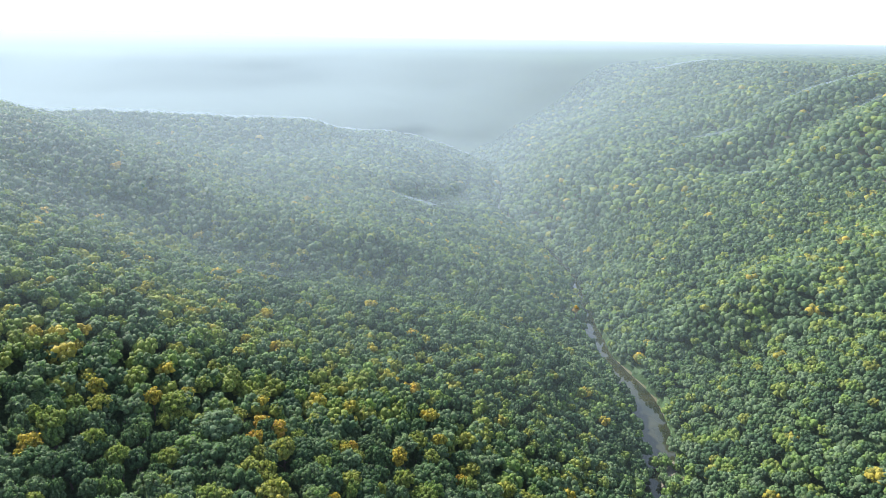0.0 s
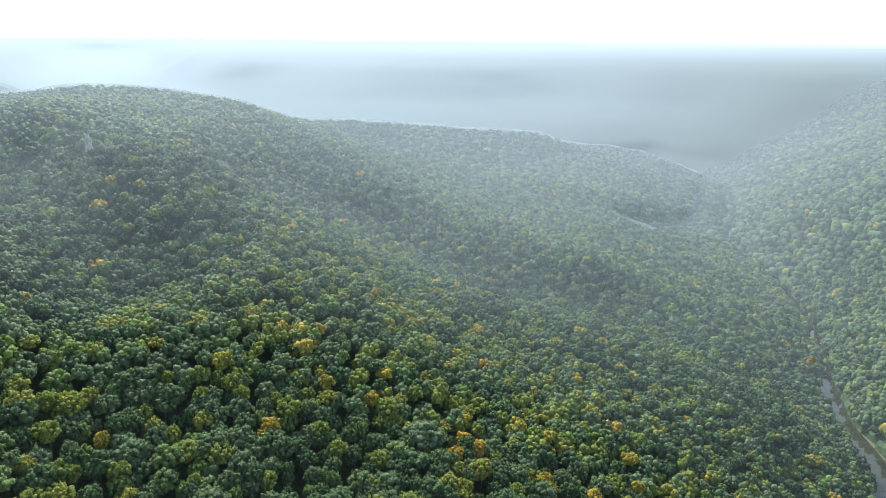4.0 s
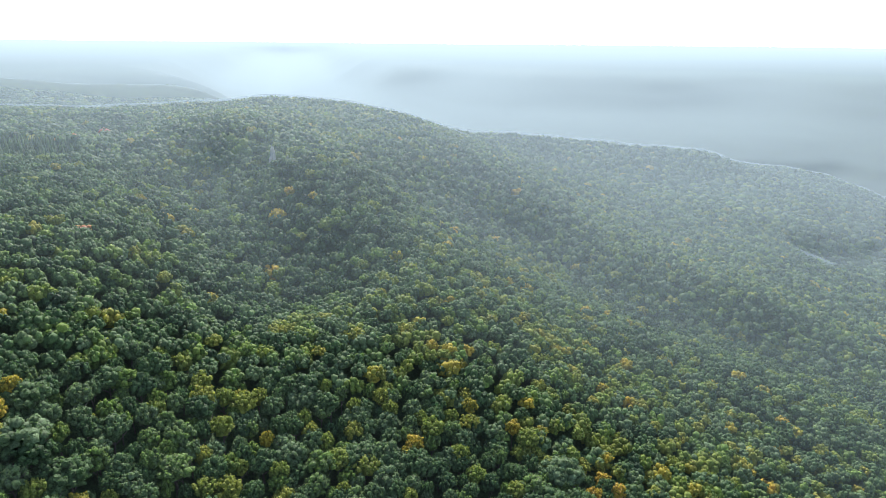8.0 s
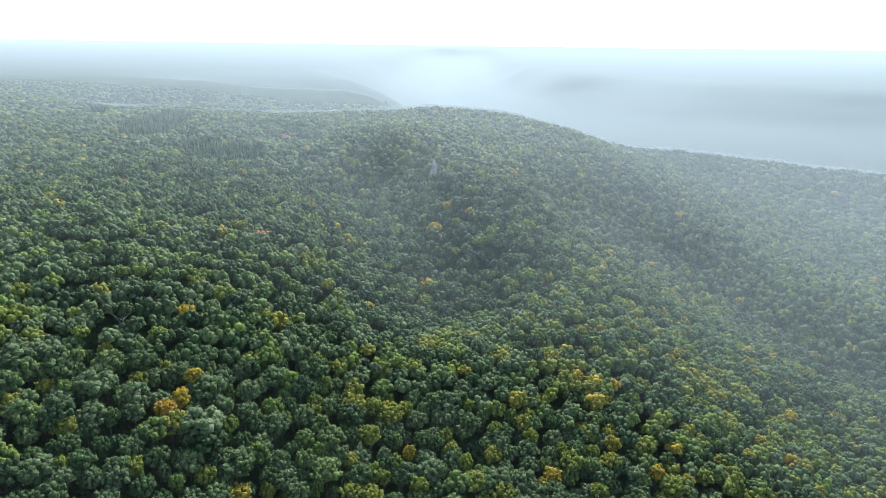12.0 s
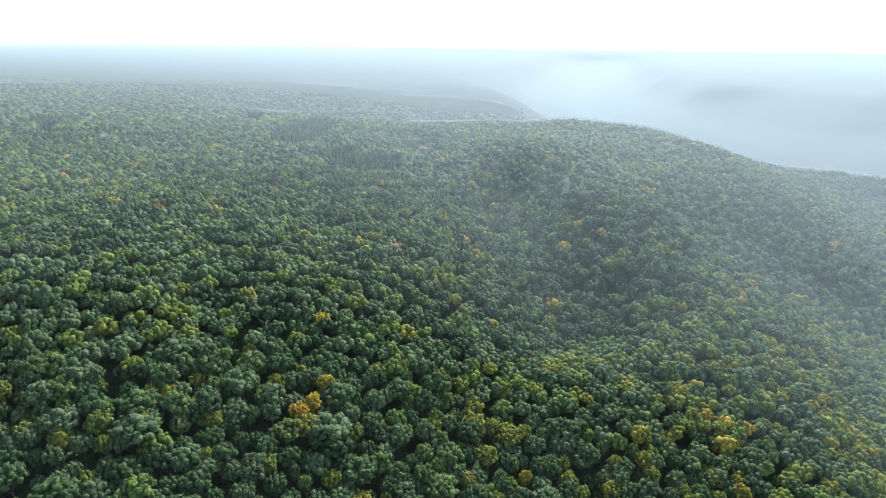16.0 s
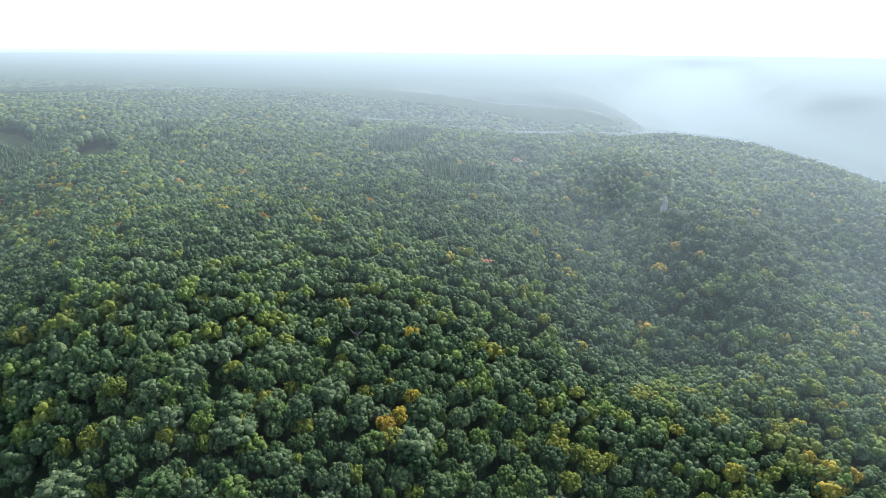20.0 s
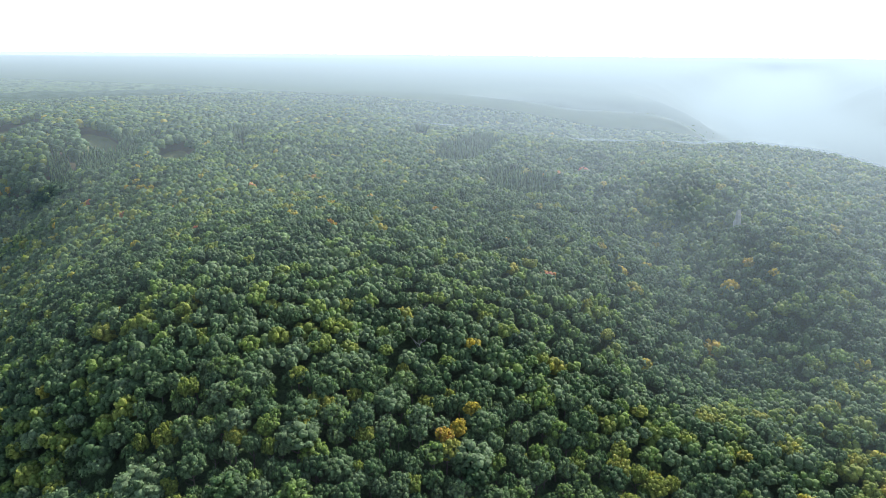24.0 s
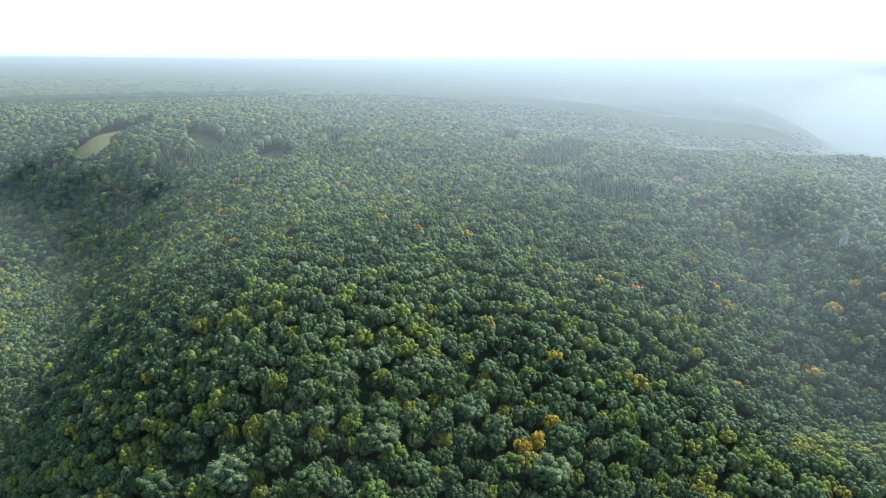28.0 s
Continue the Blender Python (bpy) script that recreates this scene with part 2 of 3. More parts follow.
# spurs that stand out from them: line, height, half width
SPURS = [([(140, 385), (190, 393)], 10, 28),
         ([(-310, 135), (-250, 80), (-190, 20)], 3, 42),
         ([(-350, 285), (-300, 272), (-262, 264)], 11, 42),
         ([(-265, 640), (-240, 690), (-195, 760), (-170, 810)], 15, 60),
         ([(-165, 190), (-120, 230)], 7, 40),
         ([(-240, -15), (-160, 0)], 10, 40),
         ([(-220, 450), (-130, 446), (-40, 440)], 5, 42)]


# treetops' height by the distance from the river
REACH = [0, 22, 60, 112, 195, 250, 275, 320, 380, 450, 700]
TOPS = [-180, -179, -161, -134, -117, -97, -80, -59, -36, -32, -32]


def canopy_height(x, y):
    """Height of the treetops, of the plateau and of the gorge that the river has cut into it."""
    x, y = np.asarray(x, float), np.asarray(y, float)
    d, side, along = from_line(RIVER, x, y)
    wander = (smooth_noise(x, y, 170, 1) - 0.5) * 0.15
    west = np.interp(y, [-200, 250, 350, 500, 650, 850, 1100], [1.0, 1.0, 0.95, 0.80, 0.79, 0.87, 1.0]) * (1 + 0.45 * step(-x, 600, 900))
    east = np.interp(y, [150, 260, 380, 800, 1200], [0.75, 0.85, 1.12, 1.05, 1.05]) * (1 - 0.1 * step(60 - x, 0, 260)) * (1 + 0.35 * step(-x, 500, 950))
    reach = d * np.where(side > 0, west, east) * (1 + wander)
    z = sum(np.interp(reach + shift, REACH, TOPS) for shift in (-36, -18, 0, 18, 36)) / 5
    far = np.hypot(x, y)
    plain = np.interp(far, [0, 800, 1600, 5000], [0, -2, -8, -8])
    rise = step(reach, 330, 480)
    calm = 1 - 0.85 * step(far, 800, 1500)
    z = z + rise * (plain + (smooth_noise(x, y, 420, 2) - 0.5) * 13 * calm + (smooth_noise(x, y, 1900, 3) - 0.5) * 14 * step(far, 900, 2500))
    z = z + (smooth_noise(x, y, 95, 4) - 0.5) * 9 * step(reach, 40, 140) * calm + (smooth_noise(x, y, 38, 5) - 0.5) * 4 * calm * step(d, 10, 40)
    for line, deep, wide in HOLLOWS:
        h, _, _ = from_line(np.array(line, float), x, y)
        z = z - deep * np.exp(-(h / wide) ** 2)
    for line, high, wide in SPURS:
        h, _, _ = from_line(np.array(line, float), x, y)
        z = z + high * np.exp(-(h / wide) ** 2)
    # the rounded top of the near hill
    z = z + 7 * np.exp(-(((x + 430) / 95) ** 2 + ((y - 400) / 80) ** 2))
    # lower trees and bushes along the banks
    low = WATER_Z + 9 + 9 * step(d, 2, 30)
    return low + (np.maximum(z, -181) - low) * step(d, 9, 60)


# open ground without trees: centre, half length, half width, turn
OPENINGS = [(-605, -27, 57, 17, 5), (-628, 27, 54, 8, -3), (-716, -100, 68, 15, 17), (-826, -206, 72, 38, -10),
            (-2200, 255, 150, 125, -8), (-2590, -690, 170, 120, 15), (-2390, -735, 60, 60, 20), (-650, 200, 45, 10, -20),
            (535, 1080, 22, 115, 8), (917, 1469, 40, 120, 10)]


def open_ground(x, y):
    """True where the ground lies open."""
    hit = np.zeros(np.shape(x), bool)
    for cx, cy, a, b, turn in OPENINGS:
        c, s = math.cos(radians(turn)), math.sin(radians(turn))
        u, v = (x - cx) * c + (y - cy) * s, (y - cy) * c - (x - cx) * s
        hit |= (u / a) ** 2 + (v / b) ** 2 < 1 + 0.5 * (smooth_noise(x, y, 14, 6) - 0.5)
    return hit


def river_width(along):
    return (6.4 + 1.2 * np.sin(along / 37.0) + 2.0 * np.exp(-((along - 945) / 60) ** 2)) * (1 - 0.45 * step(along, 1130, 1300))


def ground_height(x, y):
    d, _, along = from_line(RIVER, x, y)
    bank = step(d, river_width(along) + 0.3, river_width(along) + 2.2)
    land = np.maximum(canopy_height(x, y) - 17.5, WATER_Z + 0.9)
    return (WATER_Z - 1.6) * (1 - bank) + land * bank


# ---- mesh helpers ----
def mesh_object(name, verts, faces, material, parent=None, tone=None, smooth=False):
    me = bpy.data.meshes.new(name)
    verts, faces = np.asarray(verts, np.float32), np.asarray(faces, np.int32)
    k = faces.shape[1]
    me.vertices.add(len(verts)), me.loops.add(faces.size), me.polygons.add(len(faces))
    me.vertices.foreach_set("co", verts.ravel())
    me.loops.foreach_set("vertex_index", faces.ravel())
    me.polygons.foreach_set("loop_start", np.arange(0, faces.size, k, dtype=np.int32))
    me.polygons.foreach_set("use_smooth", np.full(len(faces), smooth))
    if tone is not None:
        me.attributes.new("tone", "FLOAT", "FACE").data.foreach_set("value", np.asarray(tone, np.float32))
    me.materials.append(material)
    me.update(calc_edges=True)
    ob = new(name, me)
    if parent is not None:
        ob.parent = parent
    return ob


def grid_faces(rows, cols, closed=False):
    i, j = np.meshgrid(np.arange(rows - 1), np.arange(cols if closed else cols - 1), indexing="ij")
    n = (j + 1) % cols
    return np.stack([i * cols + j, i * cols + n, (i + 1) * cols + n, (i + 1) * cols + j], -1).reshape(-1, 4)[:, ::-1]


def round_grid(radii, headings):
    r, h = np.meshgrid(radii, np.radians(headings), indexing="ij")
    return -r * np.sin(h), r * np.cos(h)


# ---- ground, river, gravel ----
radii = np.concatenate([[1.0], np.geomspace(25, 6000, 230)])
x, y = round_grid(radii, np.linspace(0, 360, 360, endpoint=False))
ground = mesh_object("ground", np.stack([x, y, ground_height(x, y)], -1).reshape(-1, 3), grid_faces(len(radii), 360, True)[:, ::-1], FLOOR, smooth=True)
tagged(ground, "dark leaf-littered forest floor falling into a river gorge", "ground", kind="structure")


def strip(line, half, z, name, material, every=6.0):
    """A band along a line, its half width given by a function of the way along."""
    pts, gone = [], 0.0
    for (ax, ay), (bx, by) in zip(line[:-1], line[1:]):
        long = math.hypot(bx - ax, by - ay)
        count = max(2, int(long / every))
        for k in range(count):
            f = k / count
            pts.append((ax + (bx - ax) * f, ay + (by - ay) * f, gone + f * long))
        gone += long
    p = np.array(pts)
    for _ in range(3):
        p[1:-1] = (p[:-2] + 2 * p[1:-1] + p[2:]) / 4
    t = np.gradient(p[:, :2], axis=0)
    t /= np.linalg.norm(t, axis=1)[:, None]
    side = np.stack([-t[:, 1], t[:, 0]], 1)
    cross = np.linspace(-1, 1, 7)
    w = half(p[:, 2])
    xy = p[:, None, :2] + side[:, None, :] * (cross[None, :, None] * w[:, None, None])
    v = np.concatenate([xy, np.full((len(p), 7, 1), z)], 2).reshape(-1, 3)
    return mesh_object(name, v, grid_faces(len(p), 7), material, smooth=True)


water = strip(RIVER[2:16], lambda s: river_width(s) + 1.6, WATER_Z, "water", WATER)
tagged(water, "calm olive-green river mirroring the pale sky", "river", kind="structure")

# ---- trees ----
SECTOR = (-40.0, 118.0)        # headings that the flight looks over


# single trees that stand out by their colour
SINGLES = [("yellow", -179, 62), ("yellow", -181, 68), ("yellow", -187, 74), ("yellow", -80, 249), ("yellow", -93, 192), ("turning", -12, 188),
           ("yellow", -108, 187), ("turning", -113, 192), ("orange", -284, 130), ("orange", -308, 51), ("orange", 96, 446), ("turning", -159, 180),
           ("turning", -236, 145), ("turning", -225, 94), ("orange", -330, 110), ("turning", -54, 395), ("turning", -21, 522), ("turning", -59, 275),
           ("red", -509, -80), ("red", -481, -64), ("red", -451, -54), ("red", -355, -10), ("orange", -427, -24), ("orange", -506, -86),
           ("yellow", -510, -50), ("yellow", -493, -47), ("yellow", -487, -43), ("yellow", -481, -39), ("yellow", -503, -55), ("yellow", -662, -176),
           ("yellow", -651, -169), ("yellow", -645, -162), ("turning", -438, -47), ("turning", -432, -16), ("yellow", -506, -103),
           ("turning", -445, -69), ("turning", -392, -48), ("turning", -430, 3), ("turning", -357, -16), ("turning", -296, 2)]


def scatter(near, far, spacing, seed):
    """Places of trees on a shaken grid, between two distances, within the headings flown over."""
    g = np.random.default_rng(seed)
    n = int(2 * far / spacing) + 4
    i, j = np.meshgrid(np.arange(n), np.arange(int(n / 0.92) + 2), indexing="ij")
    x = (i + 0.5 * (j % 2)) * spacing - far + g.uniform(-0.36, 0.36, i.shape) * spacing
    y = j * spacing * 0.92 - far + g.uniform(-0.36, 0.36, i.shape) * spacing
    r, h = np.hypot(x, y), np.degrees(np.arctan2(-x, y))
    edge = r + 26 * (smooth_noise(x, y, 30, 10) - 0.5) + g.uniform(-9, 9, r.shape)
    keep = (edge >= near) & (edge < far) & (h > SECTOR[0]) & (h < SECTOR[1])
    x, y = x[keep], y[keep]
    d, _, along = from_line(RIVER, x, y)
    bare = (np.hypot((x - 111) / 5, (y - 268) / 13) < 1)
    keep = (d > river_width(along) - 0.3) & ~open_ground(x, y) & ~bare & ~pine_ground(x, y) & (np.hypot(x + 283, y - 264) > 4.5)
    for _, px, py in SINGLES:
        keep &= np.hypot(x - px, y - py) > 3.6
    x, y = x[keep], y[keep]
    return x, y, g


PINES = [(-530, 205, 85, 24, -32), (-400, 190, 42, 24, -10), (-640, -82, 40, 26, 10), (-700, 30, 26, 34, 5), (-1250, -330, 330, 110, -70), (-640, -120, 40, 10, 15), (-690, -70, 40, 12, 80)]


def pine_ground(x, y):
    hit = np.zeros(np.shape(x), bool)
    for cx, cy, a, b, turn in PINES:
        c, s = math.cos(radians(turn)), math.sin(radians(turn))
        u, v = (x - cx) * c + (y - cy) * s, (y - cy) * c - (x - cx) * s
        hit |= (u / a) ** 2 + (v / b) ** 2 < 1
    return hit


def tones(x, y, g):
    """The tone of each tree: mostly greens in drifts, with more turning trees along the river's near bank."""
    drift = smooth_noise(x, y, 75, 7) * 0.55 + smooth_noise(x, y, 24, 8) * 0.45
    t = 0.02 + 0.70 * np.clip(0.96 * g.random(len(x)) ** 1.35 + 0.6 * (drift - 0.44), 0, 1)
    river_side = np.exp(-(((x + 50) / 120) ** 2 + ((y - 220) / 80) ** 2)) * 0.30 + 0.035
    pick = g.random(len(x))
    t = np.where(pick < river_side, g.uniform(0.66, 0.80, len(x)), t)
    t = np.where(pick < river_side * 0.3, g.uniform(0.79, 0.88, len(x)), t)
    red = (pick > 0.9985) & (canopy_height(x, y) > -62) & (np.hypot(x, y) < 560)
    return np.where(red, g.uniform(0.9, 0.99, len(x)), t)


def leaf_sprays(g, p, n, size, loose=0.5):
    """Bent four-cornered leaf sprays at the places p, turned about the ways n. Corners and triangles."""
    face = n + g.normal(scale=loose, size=n.shape)
    face /= np.linalg.norm(face, axis=1)[:, None]
    u = np.cross(face, g.normal(size=n.shape))
    u /= np.linalg.norm(u, axis=1)[:, None]
    v = np.cross(face, u)
    s = size * g.uniform(0.55, 1.3, (len(p), 1))
    bend = face * s * 0.4
    quad = np.stack([p - u * s - bend, p - v * s * 0.8, p + u * s * 0.9 - bend * 0.6, p + v * s * 0.85], 1)
    corner = 4 * np.arange(len(p))[:, None]
    return quad.reshape(-1, 3), np.concatenate([corner + (0, 1, 2), corner + (0, 2, 3)])


def crown_template(seed, lobes, sprays, spray_size, high=6.2, wide=4.0, sides=5):
    """A broad rounded crown about its centre: leafy lobes over a dome, and leaf sprays all over them. Vertices and triangles."""
    g = np.random.default_rng(seed)
    stretch = np.array([wide * g.uniform(0.88, 1.12), wide * g.uniform(0.88, 1.12), high * 0.5])
    centre, size = [np.array([0, 0, -0.12 * high])], [0.66 * wide]
    spin = g.uniform(0, 6.28)
    for k in range(lobes):
        c = 1 - 1.3 * (k + 0.5) / lobes + g.uniform(-0.07, 0.07)
        q, a = math.sqrt(max(0.0, 1 - min(1.0, c) ** 2)), spin + 2.4 * k + g.uniform(-0.3, 0.3)
        centre.append(stretch * np.array([q * math.cos(a), q * math.sin(a), c]) * g.uniform(0.60, 0.86))
        size.append(wide * g.uniform(1.0, 1.65) / lobes ** 0.5)
    centre, size = np.array(centre), np.array(size)
    verts, faces = [], []
    for c, r in zip(centre, size):
        base, spin = len(verts), g.uniform(0, 6.28)
        for level, (out, up) in enumerate(((0.95, -0.55), (0.82, 0.42))):
            for q in range(sides):
                b = spin + (q + 0.5 * level) * 2 * math.pi / sides
                verts.append(c + r * np.array([out * math.cos(b), out * math.sin(b), up]) * g.uniform(0.8, 1.15))
        verts.append(c + r * np.array([g.uniform(-0.2, 0.2), g.uniform(-0.2, 0.2), g.uniform(0.8, 1.0)]))
        top = base + 2 * sides
        for q in range(sides):
            m = (q + 1) % sides
            faces += [(base + q, base + m, base + sides + q), (base + m, base + sides + m, base + sides + q), (base + sides + q, base + sides + m, top)]
    which = g.integers(1, len(centre), sprays)
    n = g.normal(size=(sprays, 3)) * 0.75 + centre[which] / stretch * 0.7
    n[:, 2] += 0.35
    n /= np.linalg.norm(n, axis=1)[:, None]
    p = centre[which] + n * (size[which] * g.uniform(0.8, 1.12, sprays))[:, None]
    quad, corner = leaf_sprays(g, p, n, spray_size)
    return np.concatenate([np.array(verts), quad]), np.concatenate([np.array(faces), corner + len(verts)])


def lump_template(seed, wide=3.9, high=5.8, sprays=7):
    """A far crown: one uneven rounded dome of foliage with dents, and a few sprays that break its outline."""
    g = np.random.default_rng(seed)
    verts, faces = [], []
    rings = ((0.92, -0.55), (1.0, -0.05), (0.70, 0.38))
    for level, (rad, up) in enumerate(rings):
        for q in range(6):
            b = (q + 0.5 * level) * math.pi / 3
            k = g.uniform(0.76, 1.18)
            verts.append((wide * rad * k * math.cos(b), wide * rad * k * math.sin(b), high * (up + g.uniform(-0.08, 0.08))))
    verts.append((g.uniform(-0.6, 0.6), g.uniform(-0.6, 0.6), high * 0.52))
    for level in (0, 6):
        for q in range(6):
            m = (q + 1) % 6
            faces += [(level + q, level + m, level + 6 + q), (level + m, level + 6 + m, level + 6 + q)]
    faces += [(12 + q, 12 + (q + 1) % 6, 18) for q in range(6)]
    n = g.normal(size=(sprays, 3))
    n[:, 2] = np.abs(n[:, 2])
    n /= np.linalg.norm(n, axis=1)[:, None]
    quad, corner = leaf_sprays(g, n * (wide * 0.93, wide * 0.93, high * 0.5), n, 1.15)
    return np.concatenate([np.array(verts), quad]), np.concatenate([np.array(faces), corner + len(verts)])


def spread(name, templates, x, y, tone, g, material, size=(0.58, 1.46), drop=0.0, tall=(0.85, 1.12), uneven=2.4, smooth=True):
    """All the trees at the given places as one mesh of crowns."""
    s, h, turn = size[0] + (size[1] - size[0]) * g.beta(1.4, 2.2, len(x)), g.uniform(*tall, len(x)), g.uniform(0, 6.283, len(x))
    kind = g.integers(0, len(templates), len(x))
    top = np.array([v[:, 2].max() for v, _ in templates])[kind]
    z = canopy_height(x, y) - drop - top * s * h - uneven * g.random(len(x)) ** 1.3
    all_v, all_f, all_t, base = [], [], [], 0
    for k, (tv, tf) in enumerate(templates):
        m = kind == k
        c, q = np.cos(turn[m])[:, None], np.sin(turn[m])[:, None]
        vx = (tv[None, :, 0] * c - tv[None, :, 1] * q) * s[m][:, None] + x[m][:, None]
        vy = (tv[None, :, 0] * q + tv[None, :, 1] * c) * s[m][:, None] + y[m][:, None]
        vz = tv[None, :, 2] * (s[m] * h[m])[:, None] + z[m][:, None]
        all_v.append(np.stack([vx, vy, vz], -1).reshape(-1, 3))
        all_f.append((tf[None] + (np.arange(m.sum()) * len(tv))[:, None, None] + base).reshape(-1, tf.shape[1]))
        all_t.append(np.repeat(tone[m], len(tf)))
        base += m.sum() * len(tv)
    return mesh_object(name, np.concatenate(all_v), np.concatenate(all_f), material, tone=np.concatenate(all_t), smooth=smooth)


MID = [crown_template(40 + k, 5, 15, 0.95, sides=4) for k in range(10)]
x, y, g = scatter(125, 640, 5.5, 11)
shown = np.hypot(x, y) + 20 * (smooth_noise(x, y, 17, 12) - 0.5) < 216
NEAR_X, NEAR_Y = x[shown], y[shown]
x, y = x[~shown], y[~shown]
inner = np.hypot(x, y) + 30 * (smooth_noise(x, y, 17, 12) - 0.5) < 400
FINE = [crown_template(60 + k, 16, 56, 0.50, sides=4) for k in range(10)]
for name, models, part in (("slope_woods", FINE, inner), ("deciduous_woods", MID, ~inner)):
    woods = spread(name, models, x[part], y[part], tones(x[part], y[part], g), g, STUFF_LEAF)
    tagged(woods, "dense green broadleaf woods with a few yellow crowns", "trees", kind="stuff")



def understory(radii, headings):
    """Bushes and saplings that fill the gaps between the trunks: a ragged sheet over the forest floor."""
    x, y = round_grid(radii, headings)
    d, _, along = from_line(RIVER, x, y)
    z = ground_height(x, y) + 1.0 + np.minimum(1.0 + 1.6 * smooth_noise(x, y, 3.1, 14) + 3 * smooth_noise(x, y, 9.0, 15), np.maximum(canopy_height(x, y) - ground_height(x, y) - 7.0, 0.4))
    z = np.where(open_ground(x, y) | (d < river_width(along) + 0.3) | gravel_ground(x, y), ground_height(x, y) - 1.5, z)
    t = 0.04 + 0.3 * smooth_noise(x, y, 5.0, 16)
    faces = grid_faces(len(radii), len(headings))
    ob = mesh_object("understory", np.stack([x, y, z], -1).reshape(-1, 3), faces[:, ::-1], STUFF_LEAF, tone=t.ravel()[faces[:, 0]])
    tagged(ob, "dark green bushes and saplings beneath the forest crowns", "undergrowth", kind="stuff")


def gravel_ground(x, y):
    return (np.hypot((x - 111) / 5, (y - 268) / 13) < 1)


understory(np.geomspace(110, 640, 230), np.linspace(SECTOR[0], SECTOR[1], 440))

FAR = [lump_template(80 + k) for k in range(12)]
x, y, g = scatter(640, 955, 7.0, 12)
far_woods = spread("distant_woods", FAR, x, y, tones(x, y, g), g, STUFF_LEAF, size=(0.66, 1.7), uneven=2.4, drop=0.1)
tagged(far_woods, "hazy green broadleaf woods on the slopes of the gorge", "trees", kind="stuff")


x, y, g = scatter(955, 1560, 7.2, 15)
wall = canopy_height(x, y) < -52
x, y = x[wall], y[wall]
wall_woods = spread("gorge_wall_woods", FAR, x, y, tones(x, y, g), g, STUFF_LEAF, size=(0.8, 1.9), uneven=2.6, drop=0.1)
tagged(wall_woods, "hazy green woods on the far wall of the gorge", "trees", kind="stuff")

x, y, g = scatter(955, 1300, 7.4, 16)
flat = canopy_height(x, y) >= -52
x, y = x[flat], y[flat]
plateau_woods = spread("plateau_woods", FAR, x, y, tones(x, y, g), g, STUFF_LEAF, size=(0.7, 1.55), uneven=2.4, drop=0.1)
tagged(plateau_woods, "hazy green broadleaf woods on the flat plateau", "trees", kind="stuff")

x, y, g = scatter(40, 125, 7.8, 13)
near_woods = spread("woods_below", FAR, x, y, tones(x, y, g), g, STUFF_LEAF)
tagged(near_woods, "green broadleaf woods below the start of the flight", "trees", kind="stuff")


def tube(path, radii, sides=7):
    """A tapered limb along a path."""
    path = np.asarray(path, float)
    t = np.gradient(path, axis=0)
    t /= np.linalg.norm(t, axis=1)[:, None]
    u = np.cross(t, (0.31, 0.95, 0.02))
    u /= np.linalg.norm(u, axis=1)[:, None]
    v = np.cross(t, u)
    a = np.arange(sides) * 2 * math.pi / sides
    r = np.asarray(radii)[:, None, None]
    verts = path[:, None] + r * (np.cos(a)[None, :, None] * u[:, None] + np.sin(a)[None, :, None] * v[:, None])
    return verts.reshape(-1, 3), grid_faces(len(path), sides, True)


def join(pieces):
    verts, faces, base = [], [], 0
    for v, f in pieces:
        verts.append(v), faces.append(f + base)
        base += len(v)
    return np.concatenate(verts), np.concatenate(faces)


def trunk_mesh(seed, high, limbs=5, thick=0.32):
    g = np.random.default_rng(seed)
    sway = np.cumsum(g.normal(scale=0.16, size=(6, 2)), axis=0)
    stem = np.column_stack([sway, np.linspace(-0.6, high, 6)])
    pieces = [tube(stem, thick * np.array([1.5, 1.0, 0.86, 0.7, 0.5, 0.2]))]
    for k in range(limbs):
        f = g.uniform(0.5, 0.92)
        start = np.array([np.interp(f, np.linspace(0, 1, 6), stem[:, q]) for q in range(3)])
        a = 2.4 * k + g.uniform(-0.4, 0.4)
        out = np.array([math.cos(a), math.sin(a), g.uniform(0.5, 1.1)])
        reach = np.array([0, 0.4, 0.75, 1.0])[:, None] * out * g.uniform(2.2, 3.6) + np.array([0, 0, 0.2, 0.7])[:, None] * (0, 0, 1)
        pieces.append(tube(start + reach, thick * np.array([0.45, 0.36, 0.24, 0.08]), 5))
    return join(pieces)


CROWN_UP = 12.5                # crown's centre over the tree's foot


def tree_kinds(name, leaf, label, seed, wide, high, count=3, lobes=36, sprays=330):
    """Standing models of one kind of tree, each an empty at its foot with a trunk and a crown."""
    made = []
    for k in range(count):
        foot = new(name)
        v, f = trunk_mesh(seed + k, CROWN_UP + 1)
        mesh_object("trunk", v, f, BARK, foot)
        v, f = crown_template(seed + 30 + k, lobes, sprays, 0.32, high, wide, 4)
        mesh_object("crown", v + (0, 0, CROWN_UP), f, leaf, foot, smooth=True)
        tagged(foot, label, "tree", "broadleaf trees of the near slope")
        made.append(foot)
    return made


